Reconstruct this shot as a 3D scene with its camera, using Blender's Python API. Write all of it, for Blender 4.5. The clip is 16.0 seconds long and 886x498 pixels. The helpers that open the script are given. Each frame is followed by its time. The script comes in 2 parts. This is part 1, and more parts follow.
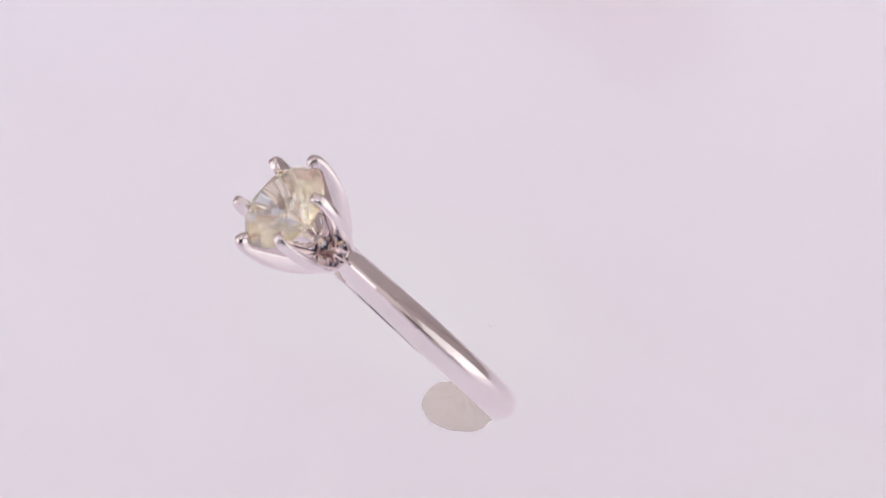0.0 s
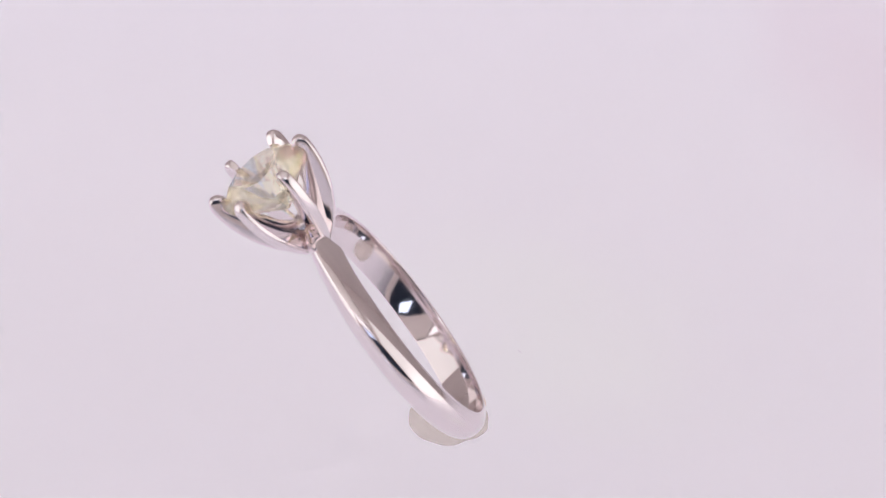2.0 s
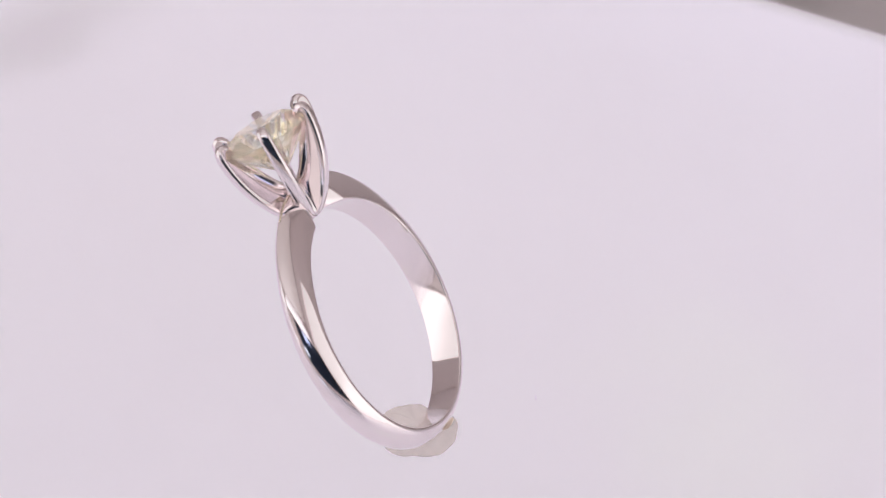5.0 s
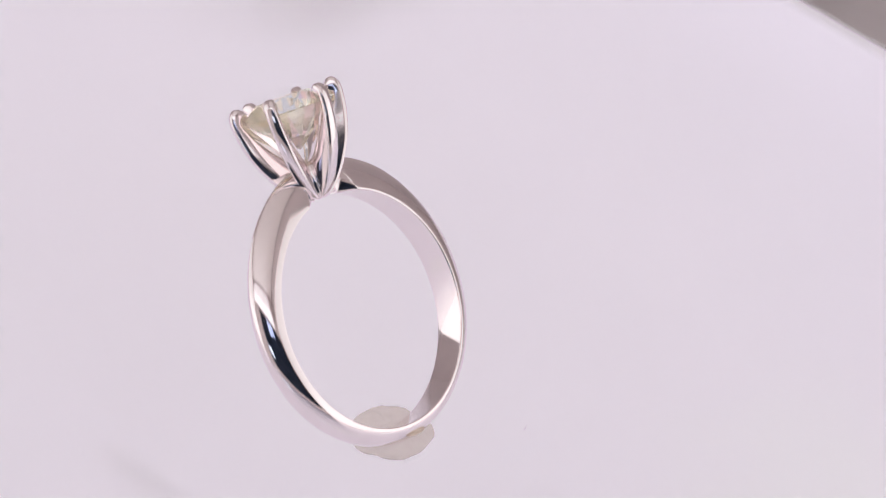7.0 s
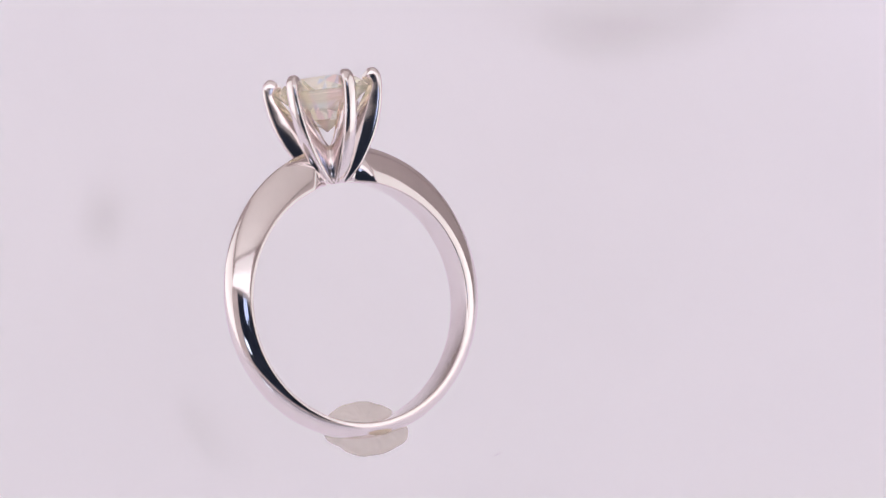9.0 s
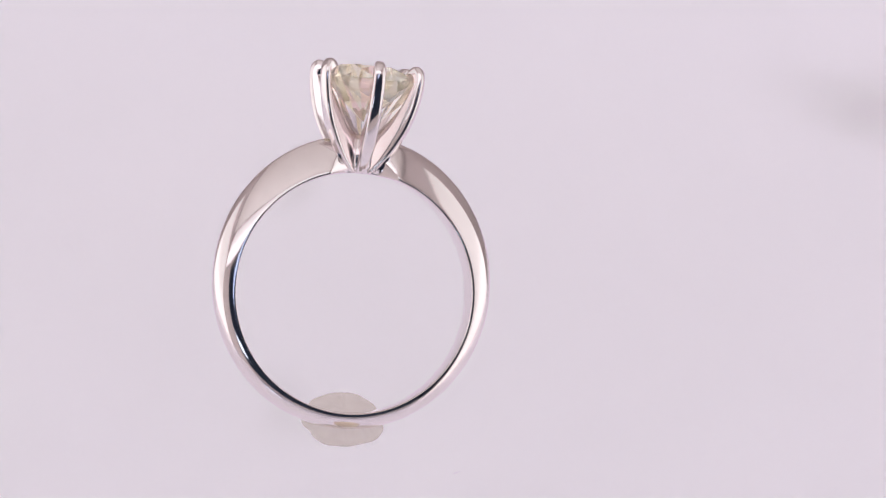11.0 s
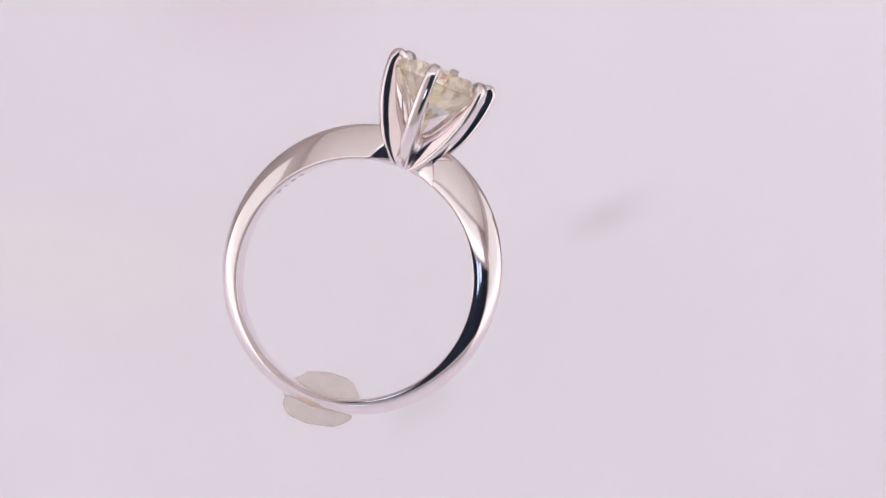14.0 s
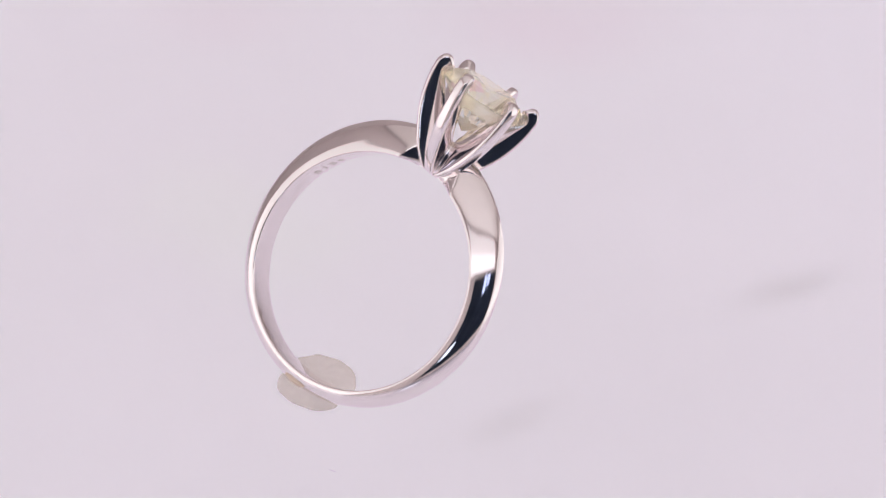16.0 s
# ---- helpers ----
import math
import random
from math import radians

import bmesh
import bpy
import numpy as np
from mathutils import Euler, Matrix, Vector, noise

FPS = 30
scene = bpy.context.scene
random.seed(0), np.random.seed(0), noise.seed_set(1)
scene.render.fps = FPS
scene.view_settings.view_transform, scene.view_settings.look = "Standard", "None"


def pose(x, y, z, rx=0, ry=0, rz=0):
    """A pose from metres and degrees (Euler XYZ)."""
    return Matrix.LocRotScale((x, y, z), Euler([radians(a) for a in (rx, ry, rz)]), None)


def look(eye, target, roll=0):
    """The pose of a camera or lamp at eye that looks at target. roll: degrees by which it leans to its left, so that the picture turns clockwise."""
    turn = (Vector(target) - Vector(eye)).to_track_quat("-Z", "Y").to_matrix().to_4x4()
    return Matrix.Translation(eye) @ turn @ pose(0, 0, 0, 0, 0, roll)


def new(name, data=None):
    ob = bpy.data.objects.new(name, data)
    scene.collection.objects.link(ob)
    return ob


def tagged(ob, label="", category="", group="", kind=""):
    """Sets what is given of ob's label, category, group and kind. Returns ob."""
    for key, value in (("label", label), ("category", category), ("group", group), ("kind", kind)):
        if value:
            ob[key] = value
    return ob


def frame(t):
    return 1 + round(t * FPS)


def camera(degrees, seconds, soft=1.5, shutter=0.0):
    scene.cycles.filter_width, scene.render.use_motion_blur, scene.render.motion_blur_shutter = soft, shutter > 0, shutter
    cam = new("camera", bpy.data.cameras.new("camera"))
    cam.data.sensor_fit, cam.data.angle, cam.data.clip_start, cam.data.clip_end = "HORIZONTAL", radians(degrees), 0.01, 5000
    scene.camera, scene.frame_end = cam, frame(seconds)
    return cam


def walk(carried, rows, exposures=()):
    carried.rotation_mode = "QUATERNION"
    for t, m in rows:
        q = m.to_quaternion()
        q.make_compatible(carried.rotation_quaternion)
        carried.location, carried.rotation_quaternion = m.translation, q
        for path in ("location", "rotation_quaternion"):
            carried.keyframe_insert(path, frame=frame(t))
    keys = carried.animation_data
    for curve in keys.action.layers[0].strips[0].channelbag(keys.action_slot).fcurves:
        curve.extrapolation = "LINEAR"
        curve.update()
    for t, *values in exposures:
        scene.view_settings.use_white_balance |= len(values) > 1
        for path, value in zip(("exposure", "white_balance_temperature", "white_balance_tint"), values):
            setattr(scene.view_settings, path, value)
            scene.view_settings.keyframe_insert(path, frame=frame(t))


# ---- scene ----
MM = 0.001

# camera: a long macro lens on a stand, looking down at the turning display plate
cam = camera(9.943, 16.0, soft=1.4)
ROLL, EXPO = 3.169, -0.18
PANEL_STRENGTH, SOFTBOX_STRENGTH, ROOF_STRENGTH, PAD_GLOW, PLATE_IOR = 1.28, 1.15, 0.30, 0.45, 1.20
EYE = (3.030 * MM, -276.345 * MM, 222.301 * MM)
AIM = (3.030 * MM, (-276.345 + 796.304) * MM, (222.301 - 604.897) * MM)
CAMERA_POSE = look(EYE, AIM, ROLL)
walk(cam, [(0.0, CAMERA_POSE), (16.0, CAMERA_POSE)], exposures=[(0.0, EXPO), (16.0, EXPO)])
cam.data.dof.use_dof = True
cam.data.dof.focus_distance = 0.350
cam.data.dof.aperture_fstop = 64.0

# ---- world ----
world = bpy.data.worlds.new("room_dark")
world.use_nodes = True
world.node_tree.nodes["Background"].inputs["Color"].default_value = (0.5, 0.55, 0.7, 1)
world.node_tree.nodes["Background"].inputs["Strength"].default_value = 0.02
scene.world = world

# ---- materials ----


def node_material(name, colour, rough=0.5, metal=0.0, vary=0.06, scale=300.0, bump=0.0, bump_scale=4000.0, **extra):
    """A principled material, mottled at two scales, with optional fine relief."""
    mat = bpy.data.materials.new(name)
    mat.use_nodes = True
    nt = mat.node_tree
    p = nt.nodes["Principled BSDF"]
    p.inputs["Roughness"].default_value = rough
    p.inputs["Metallic"].default_value = metal
    for key, value in extra.items():
        p.inputs[key.replace("_", " ")].default_value = value
    co = nt.nodes.new("ShaderNodeTexCoord")
    big = nt.nodes.new("ShaderNodeTexNoise")
    big.inputs["Scale"].default_value = scale
    big.inputs["Detail"].default_value = 4
    nt.links.new(co.outputs["Object"], big.inputs["Vector"])
    ramp = nt.nodes.new("ShaderNodeValToRGB")
    ramp.color_ramp.elements[0].position, ramp.color_ramp.elements[1].position = 0.3, 0.7
    ramp.color_ramp.elements[0].color = (*[max(0, c * (1 - vary)) for c in colour], 1)
    ramp.color_ramp.elements[1].color = (*[min(1, c * (1 + vary)) for c in colour], 1)
    nt.links.new(big.outputs["Fac"], ramp.inputs["Fac"])
    nt.links.new(ramp.outputs["Color"], p.inputs["Base Color"])
    fine = nt.nodes.new("ShaderNodeTexNoise")
    fine.inputs["Scale"].default_value = bump_scale
    nt.links.new(co.outputs["Object"], fine.inputs["Vector"])
    if bump:
        b = nt.nodes.new("ShaderNodeBump")
        b.inputs["Strength"].default_value = bump
        b.inputs["Distance"].default_value = 0.00002
        nt.links.new(fine.outputs["Fac"], b.inputs["Height"])
        nt.links.new(b.outputs["Normal"], p.inputs["Normal"])
    spread = nt.nodes.new("ShaderNodeMapRange")
    spread.inputs["To Min"].default_value, spread.inputs["To Max"].default_value = rough * 0.8, rough * 1.25
    nt.links.new(fine.outputs["Fac"], spread.inputs["Value"])
    nt.links.new(spread.outputs["Result"], p.inputs["Roughness"])
    return mat


def emitter(name, colour, strength):
    mat = bpy.data.materials.new(name)
    mat.use_nodes = True
    p = mat.node_tree.nodes["Principled BSDF"]
    p.inputs["Base Color"].default_value = (0.8, 0.8, 0.8, 1)
    p.inputs["Emission Color"].default_value = (*colour, 1)
    p.inputs["Emission Strength"].default_value = strength
    return mat


WHITE_GOLD = node_material("polished_white_gold", (0.87, 0.81, 0.815), 0.08, 1.0, 0.015, 900, 0.05, 2500)
WHITE_GOLD_IN = node_material("worn_white_gold_inside", (0.70, 0.65, 0.63), 0.12, 1.0, 0.02, 900, 0.10, 3500)


def putty_material():
    """Waxy putty: part diffuse, part lit through from the far side."""
    mat = node_material("pale_putty", (0.97, 0.91, 0.86), 0.4, 0.0, 0.06, 900, 0.9, 1500)
    nt = mat.node_tree
    p, out = nt.nodes["Principled BSDF"], nt.nodes["Material Output"]
    glow = nt.nodes.new("ShaderNodeBsdfTranslucent")
    glow.inputs["Color"].default_value = (1.0, 0.95, 0.91, 1)
    thin = nt.nodes.new("ShaderNodeBsdfTransparent")
    thin.inputs["Color"].default_value = (0.997, 0.967, 0.928, 1)
    a, b = nt.nodes.new("ShaderNodeMixShader"), nt.nodes.new("ShaderNodeMixShader")
    a.inputs["Fac"].default_value, b.inputs["Fac"].default_value = 0.55, 0.68
    nt.links.new(p.outputs[0], a.inputs[1])
    nt.links.new(glow.outputs[0], a.inputs[2])
    nt.links.new(a.outputs[0], b.inputs[1])
    nt.links.new(thin.outputs[0], b.inputs[2])
    nt.links.new(b.outputs[0], out.inputs["Surface"])
    return mat


PUTTY = putty_material()
TENT = node_material("white_tent_fabric", (0.86, 0.80, 0.80), 0.9, 0.0, 0.03, 12, 0.3, 900)
AMBER = node_material("amber_patch", (0.95, 0.76, 0.62), 0.4, 0.0, 0.1, 900, 0.2, 2500)
GREY_FLOOR = node_material("grey_felt", (0.58, 0.55, 0.555), 0.95, 0.0, 0.12, 60, 0.5, 1500)
DARK_WALL = node_material("dark_room_paint", (0.21, 0.235, 0.31), 0.7, 0.0, 0.2, 3, 0.2, 200)
DARK_CLOTH = node_material("black_backdrop_cloth", (0.02, 0.02, 0.022), 0.9, 0.0, 0.2, 8, 0.2, 400)
LAMP_FRAME = node_material("white_lamp_frame", (0.78, 0.75, 0.75), 0.5, 0.0, 0.03, 40)
FIBRE = node_material("dark_fibre", (0.20, 0.19, 0.19), 0.8, 0.0, 0.2, 3000)
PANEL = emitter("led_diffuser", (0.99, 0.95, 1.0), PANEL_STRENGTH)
SOFTBOX = emitter("softbox_diffuser", (1.0, 0.95, 0.945), SOFTBOX_STRENGTH)

def fade_up(mat, low):
    """Grades a diffuser's emission by hand: brightest low down, fading upwards."""
    nt = mat.node_tree
    p = nt.nodes["Principled BSDF"]
    co, axes = nt.nodes.new("ShaderNodeTexCoord"), nt.nodes.new("ShaderNodeSeparateXYZ")
    nt.links.new(co.outputs["Generated"], axes.inputs[0])
    ramp = nt.nodes.new("ShaderNodeValToRGB")
    full = p.inputs["Emission Strength"].default_value
    ramp.color_ramp.interpolation = "EASE"
    ramp.color_ramp.elements[0].color, ramp.color_ramp.elements[1].color = (0.85, 0.85, 0.85, 1), (low, low, low, 1)
    for at, k in ((0.25, 1.0), (0.55, low * 1.3)):
        ramp.color_ramp.elements.new(at).color = (k, k, k, 1)
    gain = nt.nodes.new("ShaderNodeMath")
    gain.operation = "MULTIPLY"
    gain.inputs[1].default_value = full
    nt.links.new(axes.outputs["Z"], ramp.inputs["Fac"])
    nt.links.new(ramp.outputs["Color"], gain.inputs[0])
    nt.links.new(gain.outputs["Value"], p.inputs["Emission Strength"])
    return mat


fade_up(SOFTBOX, 0.45)
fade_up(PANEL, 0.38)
# warm fill glow, added because the roof stays too dim on bounce
ROOF_FILL = emitter("roof_fill_glow", (1.0, 0.87, 0.84), ROOF_STRENGTH)
SKY_PANE = emitter("daylit_window_pane", (0.55, 0.66, 1.0), 2.2)
# shared by the low window and the fill panes added at the side
DAY_AND_FILL_PANE = emitter("bright_window_and_fill_pane", (0.72, 0.82, 1.0), 2.6)


def stained_base():
    """Lavender-white paper with faint grey smudges, soft pinkish clouds and an added glow."""
    mat = node_material("glowing_lavender_paper", (0.834, 0.79, 0.868), 0.8, 0.0, 0.012, 40, 0.15, 1200)
    nt = mat.node_tree
    p = nt.nodes["Principled BSDF"]
    start = [k for k in nt.links if k.to_socket == p.inputs["Base Color"]][0].from_socket
    co = nt.nodes.new("ShaderNodeTexCoord")
    wob = nt.nodes.new("ShaderNodeTexNoise")
    wob.inputs["Scale"].default_value = 130
    wob.inputs["Detail"].default_value = 3
    nt.links.new(co.outputs["Object"], wob.inputs["Vector"])
    last = start
    for x, y, a, b, turn, force, colour in SMUDGES:
        mp = nt.nodes.new("ShaderNodeMapping")
        mp.vector_type = "TEXTURE"
        mp.inputs["Location"].default_value = (x * MM, y * MM, -17 * MM)
        mp.inputs["Rotation"].default_value = (0, 0, radians(turn))
        mp.inputs["Scale"].default_value = (a * MM, b * MM, 1)
        nt.links.new(co.outputs["Object"], mp.inputs["Vector"])
        ln = nt.nodes.new("ShaderNodeVectorMath")
        ln.operation = "LENGTH"
        nt.links.new(mp.outputs["Vector"], ln.inputs[0])
        add = nt.nodes.new("ShaderNodeMath")
        add.operation = "MULTIPLY_ADD"
        add.inputs[1].default_value = 0.9
        nt.links.new(wob.outputs["Fac"], add.inputs[0])
        nt.links.new(ln.outputs["Value"], add.inputs[2])
        mr = nt.nodes.new("ShaderNodeMapRange")
        mr.interpolation_type = "SMOOTHERSTEP"
        mr.inputs["From Min"].default_value, mr.inputs["From Max"].default_value = 0.35, 1.5
        mr.inputs["To Min"].default_value, mr.inputs["To Max"].default_value = force, 0.0
        nt.links.new(add.outputs["Value"], mr.inputs["Value"])
        mx = nt.nodes.new("ShaderNodeMix")
        mx.data_type = "RGBA"
        mx.inputs["B"].default_value = (*colour, 1)
        nt.links.new(mr.outputs["Result"], mx.inputs["Factor"])
        nt.links.new(last, mx.inputs["A"])
        last = mx.outputs["Result"]
    nt.links.new(last, p.inputs["Base Color"])
    # glow put into the paper's own colour; no lamp stands inside
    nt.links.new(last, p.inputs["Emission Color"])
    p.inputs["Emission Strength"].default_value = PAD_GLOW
    return mat


GREY, PINK, COOL = (0.45, 0.42, 0.42), (0.79, 0.68, 0.77), (0.84, 0.83, 0.85)
SMUDGES = (  # x, y, half length, half width (mm), turn, strength, colour
    (4.0, 46.4, 6.6, 2.9, 57, 0.30, GREY), (-2.9, 19.9, 6.6, 2.5, 80, 0.19, GREY),
    (52.0, 43.5, 16.0, 6.0, -40, 0.34, GREY), (43.0, -50.0, 16.0, 10.0, 40, 0.55, PINK),
    (-30.0, 61.0, 14.0, 8.0, 20, 0.5, PINK), (-52.0, 46.0, 10.0, 7.0, 40, 0.3, PINK), (24.0, -20.0, 22.0, 16.0, 30, 0.6, COOL),
    (-20.0, -30.0, 24.0, 14.0, -20, 0.6, COOL), (-34.0, 26.0, 16.0, 12.0, 0, 0.6, COOL),
)
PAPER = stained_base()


def clear_plate_material():
    mat = node_material("clear_acrylic", (1, 1, 1), 0.0, 0.0, 0.0)
    nt = mat.node_tree
    p = nt.nodes["Principled BSDF"]
    for k in list(nt.links):
        if k.to_node == p:
            nt.links.remove(k)
    p.inputs["Base Color"].default_value = (1, 1, 1, 1)
    p.inputs["Roughness"].default_value = 0.02
    p.inputs["Transmission Weight"].default_value = 1.0
    p.inputs["IOR"].default_value = PLATE_IOR
    return mat


CLEAR = clear_plate_material()


def gem_material(name, colour, bend):
    mat = bpy.data.materials.new(name)
    mat.use_nodes = True
    nt = mat.node_tree
    nt.nodes.remove(nt.nodes["Principled BSDF"])
    def glass(tint, bend):
        g = nt.nodes.new("ShaderNodeBsdfGlass")
        g.inputs["Color"].default_value = (*tint, 1)
        g.inputs["Roughness"].default_value = 0.0
        g.inputs["IOR"].default_value = bend
        return g.outputs[0]

    body = glass(colour, bend)
    # straight-through share, added to brighten the stone with what lies behind
    clear = nt.nodes.new("ShaderNodeBsdfTransparent")
    clear.inputs["Color"].default_value = (1.0, 0.985, 0.91, 1)
    mix = nt.nodes.new("ShaderNodeMixShader")
    mix.inputs["Fac"].default_value = 0.2
    nt.links.new(body, mix.inputs[1])
    nt.links.new(clear.outputs[0], mix.inputs[2])
    nt.links.new(mix.outputs[0], nt.nodes["Material Output"].inputs["Surface"])
    return mat


scene.cycles.max_bounces, scene.cycles.glossy_bounces, scene.cycles.transmission_bounces = 24, 20, 24
GEM = gem_material("pale_yellow_diamond", (1.0, 0.988, 0.925), 1.80)
# coloured glass for single facets: the stone's fire put in as tint
GEM_FIRE_TINTS = [gem_material(n, c, i) for n, c, i in (
    ("diamond_amber_fire_tint", (1.0, 0.965, 0.80), 1.70), ("diamond_blue_fire_tint", (0.78, 0.88, 1.0), 1.86), ("diamond_rose_fire_tint", (1.0, 0.84, 0.86), 1.74))]

# ---- building helpers ----


def part(name, bm, material, parent=None, label="", smooth=True, sharp=0.6):
    """Links a bmesh (in metres) as one mesh object under a thing or a part."""
    bmesh.ops.recalc_face_normals(bm, faces=bm.faces[:])
    me = bpy.data.meshes.new(name)
    for f in bm.faces:
        f.smooth = smooth
    if smooth:
        for e in bm.edges:
            if len(e.link_faces) == 2 and e.calc_face_angle(0) > sharp:
                e.smooth = False
    bm.to_mesh(me)
    bm.free()
    me.materials.append(material)
    ob = new(name, me)
    if parent is not None:
        ob.parent = parent
    if label:
        tagged(ob, label)
    return ob


def box(bm, x0, x1, y0, y1, z0, z1, bevel=0.0):
    made = bmesh.ops.create_cube(bm, size=1.0)["verts"]
    for v in made:
        v.co = Vector(((x0 + x1) / 2 + v.co.x * (x1 - x0), (y0 + y1) / 2 + v.co.y * (y1 - y0), (z0 + z1) / 2 + v.co.z * (z1 - z0)))
    if bevel:
        edges = list({e for v in made for e in v.link_edges})
        bmesh.ops.bevel(bm, geom=edges, offset=bevel, segments=2, affect="EDGES", profile=0.5)
    return bm


def boxed(*dims, bevel=0.0):
    return box(bmesh.new(), *dims, bevel=bevel)


def loft(rings, closed=False, caps=True):
    """Skins rings of equally many points."""
    bm = bmesh.new()
    rows = [[bm.verts.new(p) for p in r] for r in rings]
    n = len(rows[0])
    for i in range(len(rows) if closed else len(rows) - 1):
        a, b = rows[i], rows[(i + 1) % len(rows)]
        for j in range(n):
            bm.faces.new((a[j], a[(j + 1) % n], b[(j + 1) % n], b[j]))
    if caps and not closed:
        bm.faces.new(rows[0][::-1])
        bm.faces.new(rows[-1])
    return bm


def smoothstep(a, b, x):
    t = min(1.0, max(0.0, (x - a) / (b - a)))
    return t * t * (3 - 2 * t)


def spline(points, steps):
    """Catmull-Rom through points of any size."""
    pts = [np.array(p, float) for p in points]
    pts = [2 * pts[0] - pts[1]] + pts + [2 * pts[-1] - pts[-2]]
    out = []
    for i in range(1, len(pts) - 2):
        for k in range(steps):
            t = k / steps
            a, b, c, d = pts[i - 1], pts[i], pts[i + 1], pts[i + 2]
            out.append(0.5 * (2 * b + (c - a) * t + (2 * a - 5 * b + 4 * c - d) * t * t + (3 * b - a - 3 * c + d) * t ** 3))
    out.append(pts[-2])
    return out


# ---- the surroundings: a white light tent in a dark room ----


def build_tent():
    x0, x1, y0, y1, z0, z1 = -0.24, 0.24, -0.20, 0.26, -0.060, 0.36
    th = 0.004
    floor = part("floor", boxed(x0, x1, y0, y1, z0 - th, z0), GREY_FLOOR)
    tagged(floor, "grey felt floor of the photo tent", "floor", kind="structure")
    for name, dims in (
        ("wall_back", (x0, x1, y1, y1 + th, z0 - th, z1)),
        ("wall_left", (x0 - th, x0, y0 - th, y1 + th, z0 - th, z1)),
        ("wall_right", (x1, x1 + th, y0 - th, y1 + th, z0 - th, z1)),
    ):
        tagged(part(name, boxed(*dims), TENT), "white translucent fabric wall of the photo tent", "wall", kind="structure")
    # front flap with its wide opening for the lens
    ox0, ox1, oz0, oz1 = OPENING
    bm = bmesh.new()
    box(bm, x0, ox0, y0 - th, y0, z0 - th, z1)
    box(bm, ox1, x1, y0 - th, y0, z0 - th, z1)
    box(bm, ox0, ox1, y0 - th, y0, oz1, z1)
    box(bm, ox0, ox1, y0 - th, y0, z0 - th, oz0)
    tagged(part("wall_front", bm, TENT), "white fabric front of the tent with an opening for the lens", "wall", kind="structure")
    tagged(part("ceiling", boxed(x0 - th, x1 + th, y0 - th, y1 + th, z1, z1 + th), TENT),
           "white fabric roof of the photo tent", "ceiling", kind="structure")
    # a softbox against each side wall
    for side in (-1, 1):
        lamp = tagged(new("softbox_lamp"), "large white softbox lamp against the tent wall", "lamp", group="softboxes beside the turntable")
        lamp.location = (side * (x1 - 0.014), BOX_Y, BOX_Z)
        w, d = BOX_W, BOX_H
        bm = bmesh.new()
        box(bm, -0.012, 0.012, -w - 0.006, -w, -d, d)
        box(bm, -0.012, 0.012, w, w + 0.006, -d, d)
        box(bm, -0.012, 0.012, -w - 0.006, w + 0.006, -d - 0.006, -d)
        box(bm, -0.012, 0.012, -w - 0.006, w + 0.006, d, d + 0.006)
        part("frame", bm, LAMP_FRAME, lamp, "thin white frame")
        part("diffuser", boxed(-0.008, 0.008, -w, w, -d, d), SOFTBOX, lamp, "dimly glowing white diffuser")
    # dim warm glowing sheet, added under the roof to brighten it
    sheet = tagged(new("roof_fill_sheet"), "wide dimly glowing warm white sheet added under the tent roof as fill", "lamp")
    sheet.location = (0, 0.03, z1 - 0.014)
    part("diffuser", boxed(-0.23, 0.23, -0.205, 0.225, 0.002, 0.012, bevel=0.002), ROOF_FILL, sheet)
    for sx in (-1, 1):
        part("rod", boxed(sx * 0.234 - 0.004, sx * 0.234 + 0.004, -0.205, 0.225, 0.002, 0.014, bevel=0.001), LAMP_FRAME, sheet, "thin white rod")
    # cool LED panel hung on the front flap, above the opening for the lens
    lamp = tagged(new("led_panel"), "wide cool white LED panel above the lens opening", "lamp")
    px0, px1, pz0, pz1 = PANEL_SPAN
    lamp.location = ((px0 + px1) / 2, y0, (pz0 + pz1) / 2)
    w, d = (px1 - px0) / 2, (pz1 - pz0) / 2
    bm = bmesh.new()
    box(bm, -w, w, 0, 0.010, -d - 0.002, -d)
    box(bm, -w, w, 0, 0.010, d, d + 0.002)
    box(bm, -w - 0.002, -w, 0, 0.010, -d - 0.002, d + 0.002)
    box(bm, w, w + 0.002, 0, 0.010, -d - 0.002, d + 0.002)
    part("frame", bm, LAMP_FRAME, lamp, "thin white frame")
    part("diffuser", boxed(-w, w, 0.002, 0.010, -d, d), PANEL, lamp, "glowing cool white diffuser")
    # the dark room round the tent
    r = 1.6
    for name, dims in (
        ("room_wall_back", (-r, r, r, r + 0.05, -0.8, 1.7)), ("room_wall_front", (-r, r, -r - 0.05, -r, -0.8, 1.7)),
        ("room_wall_left", (-r - 0.05, -r, -r - 0.05, r + 0.05, -0.8, 1.7)), ("room_wall_right", (r, r + 0.05, -r - 0.05, r + 0.05, -0.8, 1.7)),
    ):
        tagged(part(name, boxed(*dims), DARK_WALL), "dark painted wall of the studio room", "wall", kind="structure")
    tagged(part("room_ceiling", boxed(-r - 0.05, r + 0.05, -r - 0.05, r + 0.05, 1.7, 1.75), DARK_WALL), "dark studio room ceiling", "ceiling", kind="structure")
    tagged(part("room_floor", boxed(-r - 0.05, r + 0.05, -r - 0.05, r + 0.05, -0.85, -0.8), DARK_WALL), "dark studio room floor", "floor", kind="structure")
    table = tagged(new("studio_table"), "black covered table that carries the photo tent", "table")
    table.location = (0, 0, -0.8)
    part("tabletop", boxed(-0.5, 0.5, -0.6, 0.5, 0.70, 0.736, bevel=0.003), DARK_CLOTH, table)
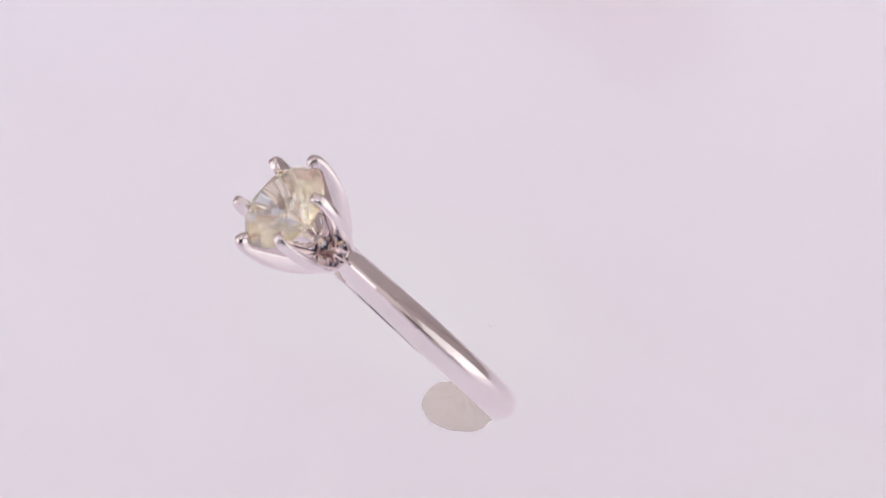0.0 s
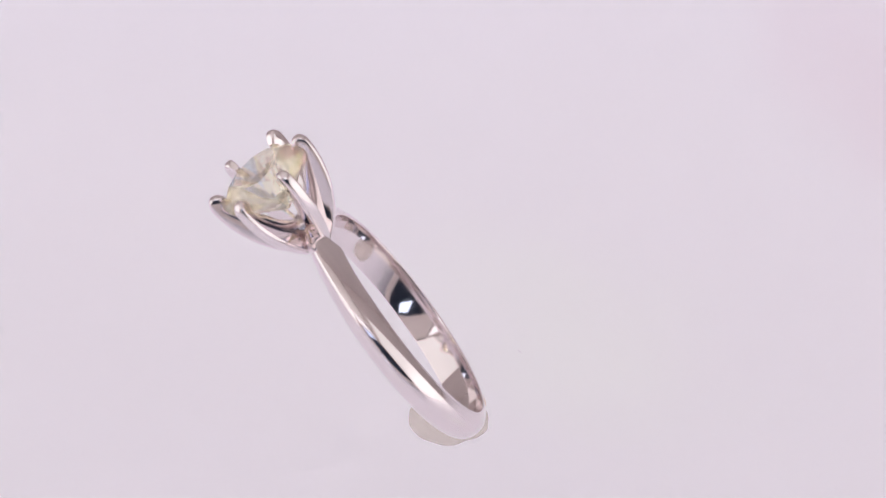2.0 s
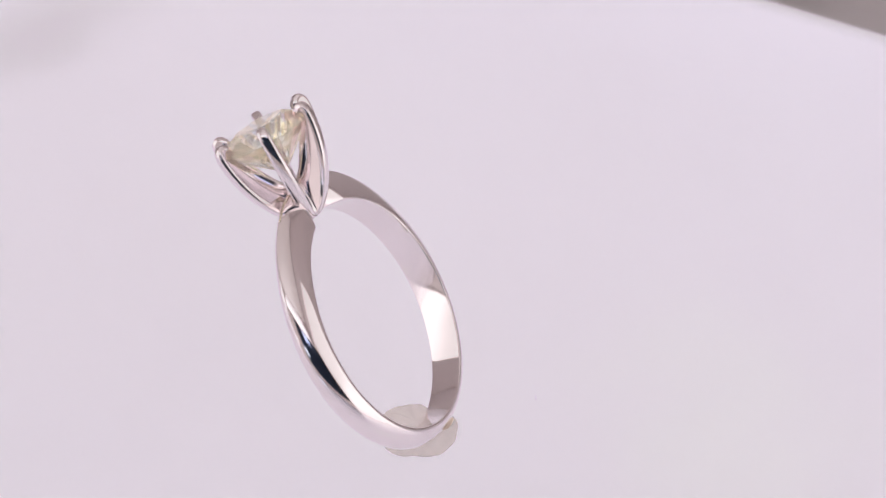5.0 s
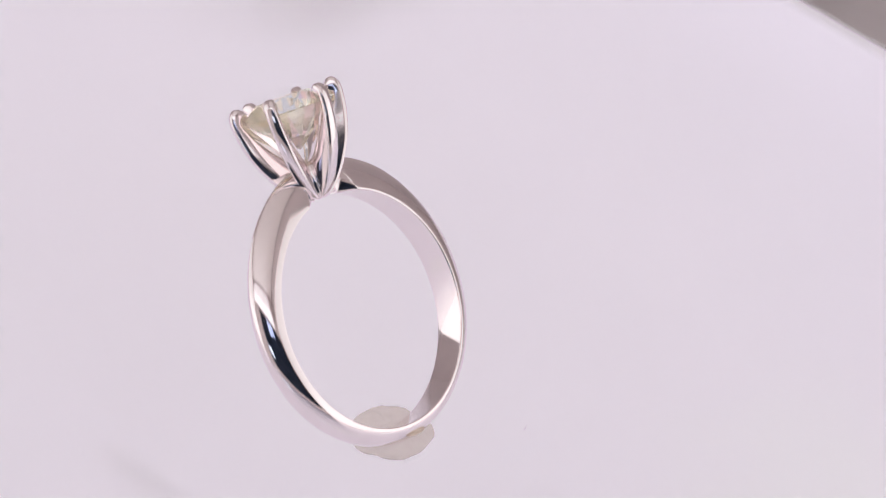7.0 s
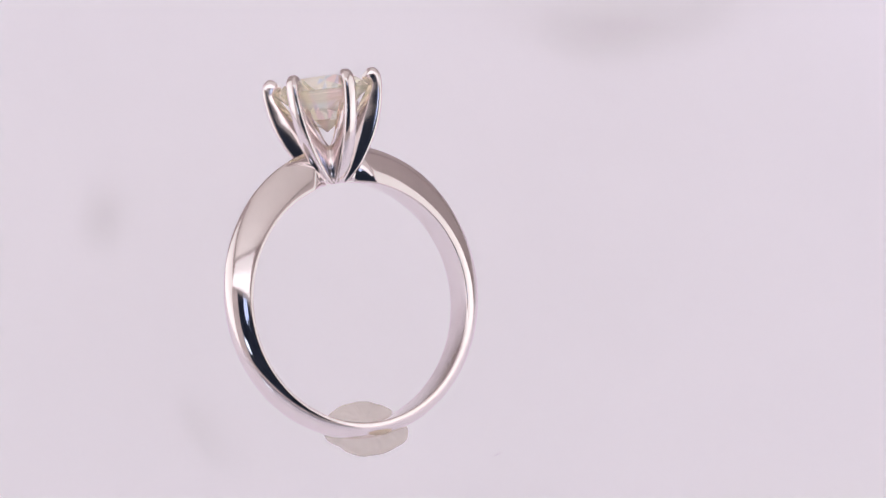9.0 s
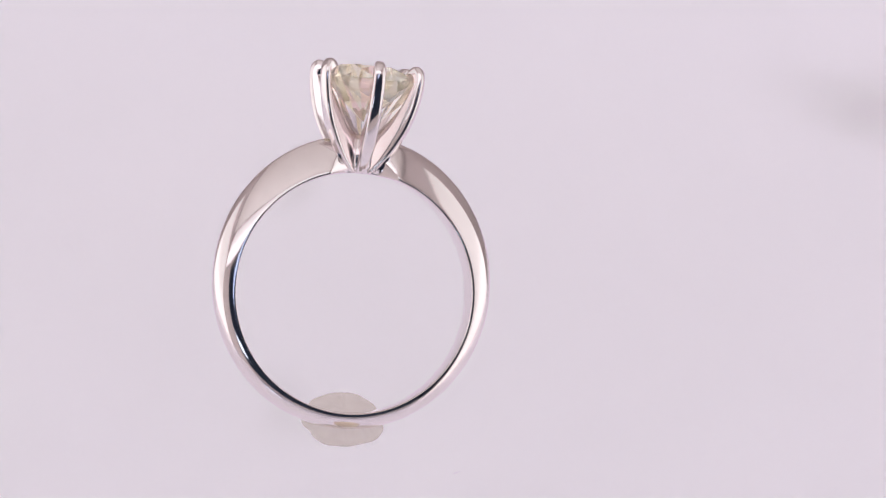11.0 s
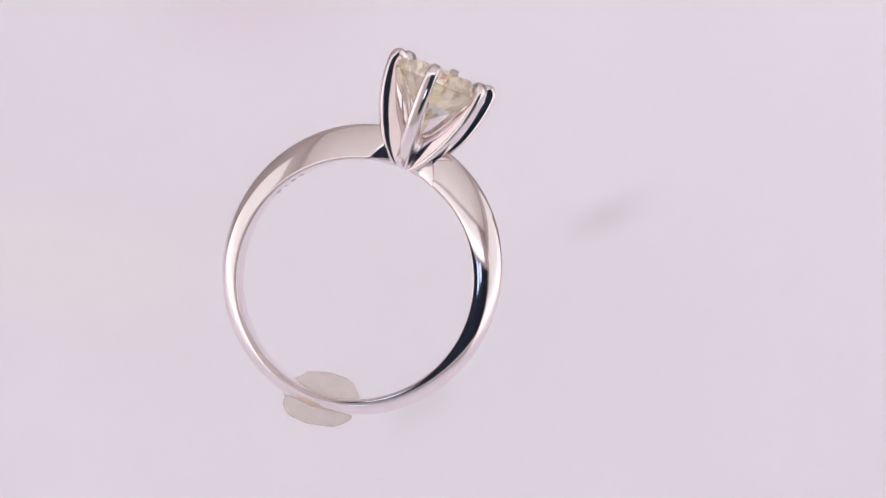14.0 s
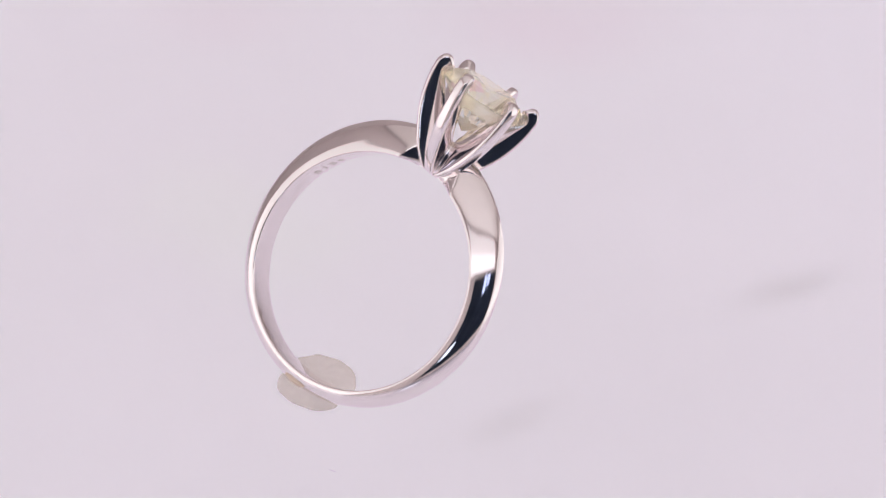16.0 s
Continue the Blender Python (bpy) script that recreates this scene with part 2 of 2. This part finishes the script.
    for sx in (-0.46, 0.46):
        for sy in (-0.56, 0.46):
            part("leg", boxed(sx - 0.02, sx + 0.02, sy - 0.02, sy + 0.02, 0.0, 0.70), DARK_CLOTH, table)
    # a small daylit window in the room's front wall
    win = tagged(new("window_1"), "small window with pale blue daylight", "window", kind="structure")
    win.location = (WX, -r, WZ)
    for wx0, wx1, wz0 in ((-0.24, -0.05, -0.24), (0.03, 0.24, -0.12)):
        part("window_pane", boxed(wx0, wx1, 0.004, 0.010, wz0, 0.26), SKY_PANE, win)
    bm = bmesh.new()
    box(bm, -0.26, -0.24, 0.0, 0.02, -0.26, 0.28)
    box(bm, 0.24, 0.26, 0.0, 0.02, -0.26, 0.28)
    box(bm, -0.24, 0.24, 0.0, 0.02, 0.26, 0.28)
    box(bm, -0.24, 0.24, 0.0, 0.02, -0.26, -0.24)
    box(bm, -0.05, 0.03, 0.0, 0.018, -0.24, 0.26)
    box(bm, 0.03, 0.24, 0.0, 0.018, -0.24, -0.12)
    part("window_frame", bm, DARK_WALL, win)
    # a low bright window further along the front wall
    win = tagged(new("window_3"), "low window with bright daylight", "window", kind="structure")
    win.location = (-0.42, -r, 0.47)
    part("window_pane", boxed(-0.13, 0.13, 0.004, 0.010, -0.12, 0.12), DAY_AND_FILL_PANE, win)
    bm = bmesh.new()
    box(bm, -0.15, -0.13, 0.0, 0.02, -0.14, 0.14)
    box(bm, 0.13, 0.15, 0.0, 0.02, -0.14, 0.14)
    box(bm, -0.13, 0.13, 0.0, 0.02, 0.12, 0.14)
    box(bm, -0.13, 0.13, 0.0, 0.02, -0.14, -0.12)
    part("window_frame", bm, DARK_WALL, win)
    # larger unseen panes, added in the side wall to lighten the dark room
    win = tagged(new("room_fill_window"), "large unseen window added to fill the dark room with pale blue light", "window", kind="structure")
    win.location = (r, 0.1, 0.75)
    for sy in (-0.3, 0.3):
        part("window_pane", boxed(-0.010, -0.004, sy - 0.28, sy + 0.28, -0.5, 0.5), DAY_AND_FILL_PANE, win)
    bm = bmesh.new()
    box(bm, -0.03, 0.0, -0.64, -0.58, -0.56, 0.56)
    box(bm, -0.03, 0.0, 0.58, 0.64, -0.56, 0.56)
    box(bm, -0.03, 0.0, -0.02, 0.02, -0.5, 0.5)
    box(bm, -0.03, 0.0, -0.58, 0.58, 0.5, 0.56)
    box(bm, -0.03, 0.0, -0.58, 0.58, -0.56, -0.5)
    part("window_frame", bm, DARK_WALL, win)


OPENING = (-0.085, 0.205, 0.010, 0.210)
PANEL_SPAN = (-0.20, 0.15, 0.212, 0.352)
BOX_Y, BOX_Z, BOX_W, BOX_H = -0.065, 0.105, 0.125, 0.140
WX, WZ = 0.46, 1.40
build_tent()

# ---- the turning display ----
EDGE_TURN = -8.8  # heading of the plate's nearer edge


def rounded_plan(x0, x1, y0, y1, r, n=6):
    pts = []
    for cx, cy, a in ((x1 - r, y1 - r, 0), (x0 + r, y1 - r, 90), (x0 + r, y0 + r, 180), (x1 - r, y0 + r, 270)):
        for k in range(n + 1):
            t = radians(a + 90 * k / n)
            pts.append((cx + r * math.cos(t), cy + r * math.sin(t)))
    return pts


def build_display():
    stand = tagged(new("display_stand"), "lavender-white turning stand with glowing paper and a clear acrylic top", "turntable")
    turn = Matrix.Rotation(radians(EDGE_TURN), 4, "Z")
    x0, x1, y0, y1 = -84, 57.4, -74, 74

    def lay(inset, z, r):
        return [turn @ Vector((x * MM, y * MM, z * MM)) for x, y in rounded_plan(x0 + inset, x1 - inset, y0 + inset, y1 - inset, r)]
    # tray: outer wall, rim and coved inside
    rings = [lay(0.4, -40, 6), lay(0.0, -39.6, 6), lay(0.0, -0.5, 6), lay(0.1, -0.32, 6), lay(0.7, -0.32, 5.6), lay(0.9, -0.5, 5.5)]
    for k in range(9):
        a = radians(90 * k / 8)
        rings.append(lay(1 + 30 * (1 - math.cos(a)), -1 - 16 * math.sin(a), 5 + 12 * (1 - math.cos(a))))
    part("tray", loft(rings), PAPER, stand, "lavender-white paper tray with an added soft glow and faint smudges", sharp=1.0)
    plate = part("top_plate", loft([lay(0.05, -0.31, 6), lay(0.0, -0.26, 6), lay(0.0, -0.05, 6), lay(0.05, 0.0, 6)]), CLEAR, stand, "clear acrylic top plate")
    plate.visible_shadow = False
    spindle = bmesh.new()
    bmesh.ops.create_cone(spindle, cap_ends=True, segments=40, radius1=40 * MM, radius2=36 * MM, depth=20 * MM)
    bmesh.ops.translate(spindle, verts=spindle.verts, vec=(0, 0, -50 * MM))
    part("turning_foot", spindle, TENT, stand, "white plastic turning foot")
    return stand


stand = build_display()

# ---- the ring ----
RIN = 8.25  # inner radius, mm
# ring's own axes: x along the band at the head, y the way through the finger hole, z to the stone
RING_AXES = Matrix(((0.980482, -0.028497, 0.194534), (-0.094592, 0.799027, 0.593807), (-0.172360, -0.600618, 0.780736)))
RING_CENTRE = Vector((-3.019, 0.724, 8.218)) * MM
RING_POSE = Matrix.Translation(RING_CENTRE) @ RING_AXES.to_4x4()


def build_shank(parent):
    rings = []
    turns = 432
    for i in range(turns):
        ph = 2 * math.pi * i / turns
        deg = abs(math.degrees(math.atan2(math.sin(ph), math.cos(ph))))
        top = (1 + math.cos(ph)) / 2
        thick = 1.09 + 0.50 * top + 0.99 * top ** 2.6
        thick = thick * smoothstep(5.5, 9.5, deg) + 0.5 * (1 - smoothstep(5.5, 9.5, deg))
        half = 1.22 - 0.10 * smoothstep(60, 20, deg)
        knife = smoothstep(110, 25, deg)
        p, q = 2.05 - 0.50 * knife, 1.65 - 0.42 * knife
        wall = 0.12 + 0.06 * knife
        prof = []
        m = 27
        for k in range(m):  # over the outside
            s = -math.cos(math.pi * k / (m - 1))
            prof.append((half * s, RIN + wall + (thick - wall) * max(0.0, 1 - abs(s) ** p) ** (1 / q)))
        rim = [(half - 0.10 * (1 - math.cos(radians(a))), RIN + 0.10 - 0.10 * math.sin(radians(a))) for a in (15, 30, 45, 60, 75, 90)]
        prof += rim
        prof += [(half * 0.5, RIN - 0.035), (0, RIN - 0.045), (-half * 0.5, RIN - 0.035)]
        prof += [(-y, r) for y, r in reversed(rim)]
        # each shoulder is cut back to the head by a slanting facet
        cut = []
        for y, r in prof:
            reach = 17.5 - 9.5 * max(0.0, (r - RIN) / thick) ** 0.8
            pinch = 0.80 * min(1.0, max(0.0, (reach - deg) / 9.0))
            cut.append((y * (1 - pinch / half), r))
        rings.append([Vector((r * math.sin(ph), y, r * math.cos(ph))) * MM for y, r in cut])
    return part("shank", loft(rings, closed=True), WHITE_GOLD, parent, "polished white gold band with tapered shoulders", sharp=0.3)


def seat_head(ob):
    """The head sits a little off the band's middle; its feet end flush inside the band."""
    for v in ob.data.vertices:
        h = (v.co.z / MM - RIN) * 1.016 - 0.12
        v.co = Vector((v.co.x * 1.016 - 0.17 * MM, v.co.y * 1.016 + 0.22 * MM, (RIN + max(h, -0.03)) * MM))
    return ob


PRONG = (  # outer radius, outer height, inner radius, inner height, half thickness outside, inside
    (0.78, -0.02, 0.10, 0.00, 0.36, 0.10), (1.75, 0.90, 0.10, 0.90, 0.40, 0.12), (2.35, 1.65, 0.12, 1.95, 0.43, 0.14),
    (2.76, 2.30, 0.36, 2.70, 0.44, 0.18), (3.22, 3.15, 1.00, 3.25, 0.45, 0.24), (3.60, 4.10, 1.70, 4.20, 0.45, 0.28),
    (3.87, 5.10, 2.35, 5.20, 0.43, 0.32), (4.02, 6.00, 2.88, 6.00, 0.42, 0.34), (4.06, 6.65, 3.12, 6.40, 0.41, 0.34),
    (4.02, 7.08, 3.05, 6.62, 0.40, 0.34), (3.84, 7.42, 2.90, 6.78, 0.38, 0.33), (3.55, 7.60, 2.80, 6.92, 0.33, 0.29),
    (3.22, 7.56, 2.78, 7.08, 0.22, 0.20))


def build_prong(parent, angle):
    rings = []
    for ro, ho, ri, hi, to, ti in spline(PRONG, 4):
        o, i = np.array((ro, ho)), np.array((ri, hi))
        depth = max(1e-3, float(np.hypot(*(o - i))))
        d = (o - i) / depth
        cap = min(0.32, depth * 0.5)
        side = o - d * cap
        flat = depth - cap
        # thin inner edge, a web that widens to a crease, flat sides, rounded back
        pts = [(i, -ti * 0.7), (i - d * min(0.06, depth * 0.1), 0.0), (i, ti * 0.7)]
        web = to * 0.96 - ti * 0.7
        pts += [(i + d * flat * f, ti * 0.7 + web * g) for f, g in ((0.04, 0.08), (0.44, 0.92), (0.54, 1.0))]
        pts.append((i + d * flat * 0.94, to))
        arc = len(pts)
        for k in range(13):
            a = math.pi * k / 12
            pts.append((side + d * cap * math.sin(a) ** 0.7, math.copysign(to * abs(math.cos(a)) ** 0.7, math.cos(a))))
        pts += [(p, -w) for p, w in reversed(pts[3:arc])]
        rings.append([Vector((p[0] * math.cos(angle) - s * math.sin(angle), -(p[0] * math.sin(angle) + s * math.cos(angle)), RIN + p[1])) * MM for p, s in pts])
    return part("prong", loft(rings), WHITE_GOLD, parent, sharp=0.7)


def build_core(parent):
    """Fluted peg between the feet of the prongs."""
    rings = []
    for h, r, flute in ((-0.02, 0.60, 0.0), (0.10, 0.78, 0.02), (0.6, 1.0, 0.10), (1.3, 1.05, 0.16), (2.0, 0.98, 0.18), (2.5, 0.80, 0.16), (2.72, 0.52, 0.08), (2.74, 0.2, 0.0)):
        rings.append([Vector(((r - flute * (0.5 + 0.5 * math.cos(12 * math.pi * k / 48))) * math.cos(2 * math.pi * k / 48 + math.pi / 6),
                              (r - flute * (0.5 + 0.5 * math.cos(12 * math.pi * k / 48))) * math.sin(2 * math.pi * k / 48 + math.pi / 6), RIN + h)) * MM for k in range(48)])
    return part("peg_base", loft(rings), WHITE_GOLD, parent, sharp=0.9)


def build_gem(parent):
    """Round brilliant: table, kites, stars, girdle facets and pavilion."""
    R, z0 = 3.25, 6.40
    pts = []
    for k in range(8):
        a = math.pi / 4 * k
        b = a + math.pi / 8
        pts.append((0.575 * R * math.cos(a), 0.575 * R * math.sin(a), 0.30 * R))
        pts.append((0.79 * R * math.cos(b), 0.79 * R * math.sin(b), 0.196 * R))
        pts.append((0.24 * R * math.cos(b), 0.24 * R * math.sin(b), -0.682 * R))
    for k in range(16):
        a = math.pi / 8 * k
        lift = 0.012 if k % 2 == 0 else 0.004
        pts.append((R * math.cos(a), R * math.sin(a), lift * R))
        pts.append((R * math.cos(a), R * math.sin(a), -lift * R))
    pts.append((0, 0, -0.863 * R))
    bm = bmesh.new()
    for p in pts:
        bm.verts.new(Vector((p[0], p[1], RIN + z0 + p[2])))
    bmesh.ops.convex_hull(bm, input=bm.verts[:])
    bmesh.ops.dissolve_limit(bm, angle_limit=radians(2.0), verts=bm.verts[:], edges=bm.edges[:])
    bmesh.ops.scale(bm, vec=(MM, MM, MM), verts=bm.verts[:])
    # scatter the fire tints over random small facets
    rnd = random.Random(5)
    for f in bm.faces:
        f.material_index = rnd.choices((0, 1, 2, 3), (14, 3, 1, 1))[0] if len(f.verts) < 8 else 0
    gem = part("diamond", bm, GEM, parent, "pale yellow round brilliant-cut diamond", smooth=False)
    for mat in GEM_FIRE_TINTS:
        gem.data.materials.append(mat)
    return gem


def build_hallmark(parent):
    """Worn stamp inside the band, as plain bars."""
    for k, (width, height) in enumerate(((0.34, 0.62), (0.12, 0.62), (0.34, 0.62), (0.30, 0.5))):
        ph = radians(-66 + 4.6 * k)
        bm = boxed(-width / 2 * MM, width / 2 * MM, (-height / 2) * MM, height / 2 * MM, -0.012 * MM, 0.012 * MM)
        bmesh.ops.transform(bm, matrix=Matrix.Rotation(ph, 4, "Y") @ Matrix.Translation((0, 0.1 * MM, (RIN - 0.05) * MM)), verts=bm.verts)
        part("hallmark_bar", bm, WHITE_GOLD_IN, parent)


def build_ring():
    ring = tagged(new("solitaire_ring"), "polished white gold solitaire ring with a pale yellow diamond", "ring")
    build_shank(ring)
    seat_head(build_core(ring))
    for a in (90, 30, 150, -90, -30, -150):
        seat_head(build_prong(ring, radians(a)))
    seat_head(build_gem(ring))
    build_hallmark(ring)
    return ring


ring = build_ring()


def build_putty():
    """Soft lobes squeezed out on the plate under the band, and a thin amber patch against the metal."""
    lobes = ((-0.05, 1.35, 2.15, 1.55), (0.20, -1.15, 2.45, 1.55), (-1.75, 0.55, 1.05, 1.25), (1.45, 0.55, 1.15, 1.45), (-1.2, -1.0, 1.2, 1.2))
    n = 120
    reach = []
    for k in range(n):
        c, d = math.cos(2 * math.pi * k / n), math.sin(2 * math.pi * k / n)
        far = 1.2
        for cx, cy, rx, ry in lobes:
            qa, qb = (c / rx) ** 2 + (d / ry) ** 2, c * cx / rx ** 2 + d * cy / ry ** 2
            root = qb * qb - qa * ((cx / rx) ** 2 + (cy / ry) ** 2 - 1)
            if root > 0:
                far = max(far, (qb + math.sqrt(root)) / qa)
        reach.append(far * (1 + 0.07 * noise.noise(Vector((c * 2.3, d * 2.3, 4.0)))))
    reach = [sum(reach[(k + j) % n] for j in range(-2, 3)) / 5 for k in range(n)]
    rings = []
    for f, z in ((0.93, 0.0), (0.98, 0.05), (1.0, 0.15), (0.99, 0.28), (0.96, 0.42), (0.90, 0.57), (0.80, 0.72), (0.66, 0.85), (0.50, 0.93), (0.32, 0.98), (0.12, 1.0)):
        ring_pts = []
        for k, r in enumerate(reach):
            x, y = f * r * math.cos(2 * math.pi * k / n), f * r * math.sin(2 * math.pi * k / n)
            lift = 1.12 * z * (1 + 0.20 * noise.noise(Vector((x * 0.9, y * 0.9, 2.0))) + 0.10 * noise.noise(Vector((x * 2.6, y * 2.6, 5.0))))
            ring_pts.append(Vector((x, y, lift)) * MM)
        rings.append(ring_pts)
    bm = loft(rings)
    lump = tagged(part("putty_lump", bm, PUTTY, sharp=3.0), "small lobed lump of pale beige putty under the ring", "putty")
    bm = bmesh.new()
    bmesh.ops.create_icosphere(bm, subdivisions=3, radius=1.0)
    for v in bm.verts:
        k = 1 + 0.25 * noise.noise(v.co * 2.2)
        v.co = RING_AXES @ (Vector((v.co.x * 0.85 * k, v.co.y * 0.14 * k, v.co.z * 0.20 * k)) * MM)
    bmesh.ops.translate(bm, verts=bm.verts, vec=Vector((-4.45, -5.38, 1.70)) * MM - PUTTY_AT)
    part("patch", bm, AMBER, lump, "thin amber patch against the metal", sharp=3.0)
    return lump


PUTTY_AT = Vector((-4.20, -3.15, -0.01)) * MM
putty = build_putty()


def build_fibre():
    path = spline([(-0.30, -0.05), (-0.08, -0.06), (0.12, 0.02), (0.32, 0.08)], 4)
    rings = []
    for i, p in enumerate(path):
        r = 0.022 * (0.5 + 0.5 * math.sin(math.pi * (i + 1) / (len(path) + 1)))
        rings.append([Vector((p[0], p[1] + r * math.cos(a), 0.03 + r * math.sin(a))) * MM for a in (0, 1.57, 3.14, 4.71)])
    return tagged(part("dust_fibre", loft(rings), FIBRE), "tiny dark dust fibre on the clear plate", "dust")


fibre = build_fibre()
FIBRE_AT = Vector((2.36, -9.75, 0.0)) * MM


# ---- what moves ----
def motions():
    """All turns with the display, about its upright axis."""
    for thing, rest in ((stand, Matrix.Identity(4)), (ring, RING_POSE), (putty, Matrix.Translation(PUTTY_AT)), (fibre, Matrix.Translation(FIBRE_AT))):
        rows = []
        for k in range(33):
            t = 0.5 * k
            rows.append((t, Matrix.Rotation(radians(-10.0302 * (t - 12.5)), 4, "Z") @ rest))
        walk(thing, rows)


motions()
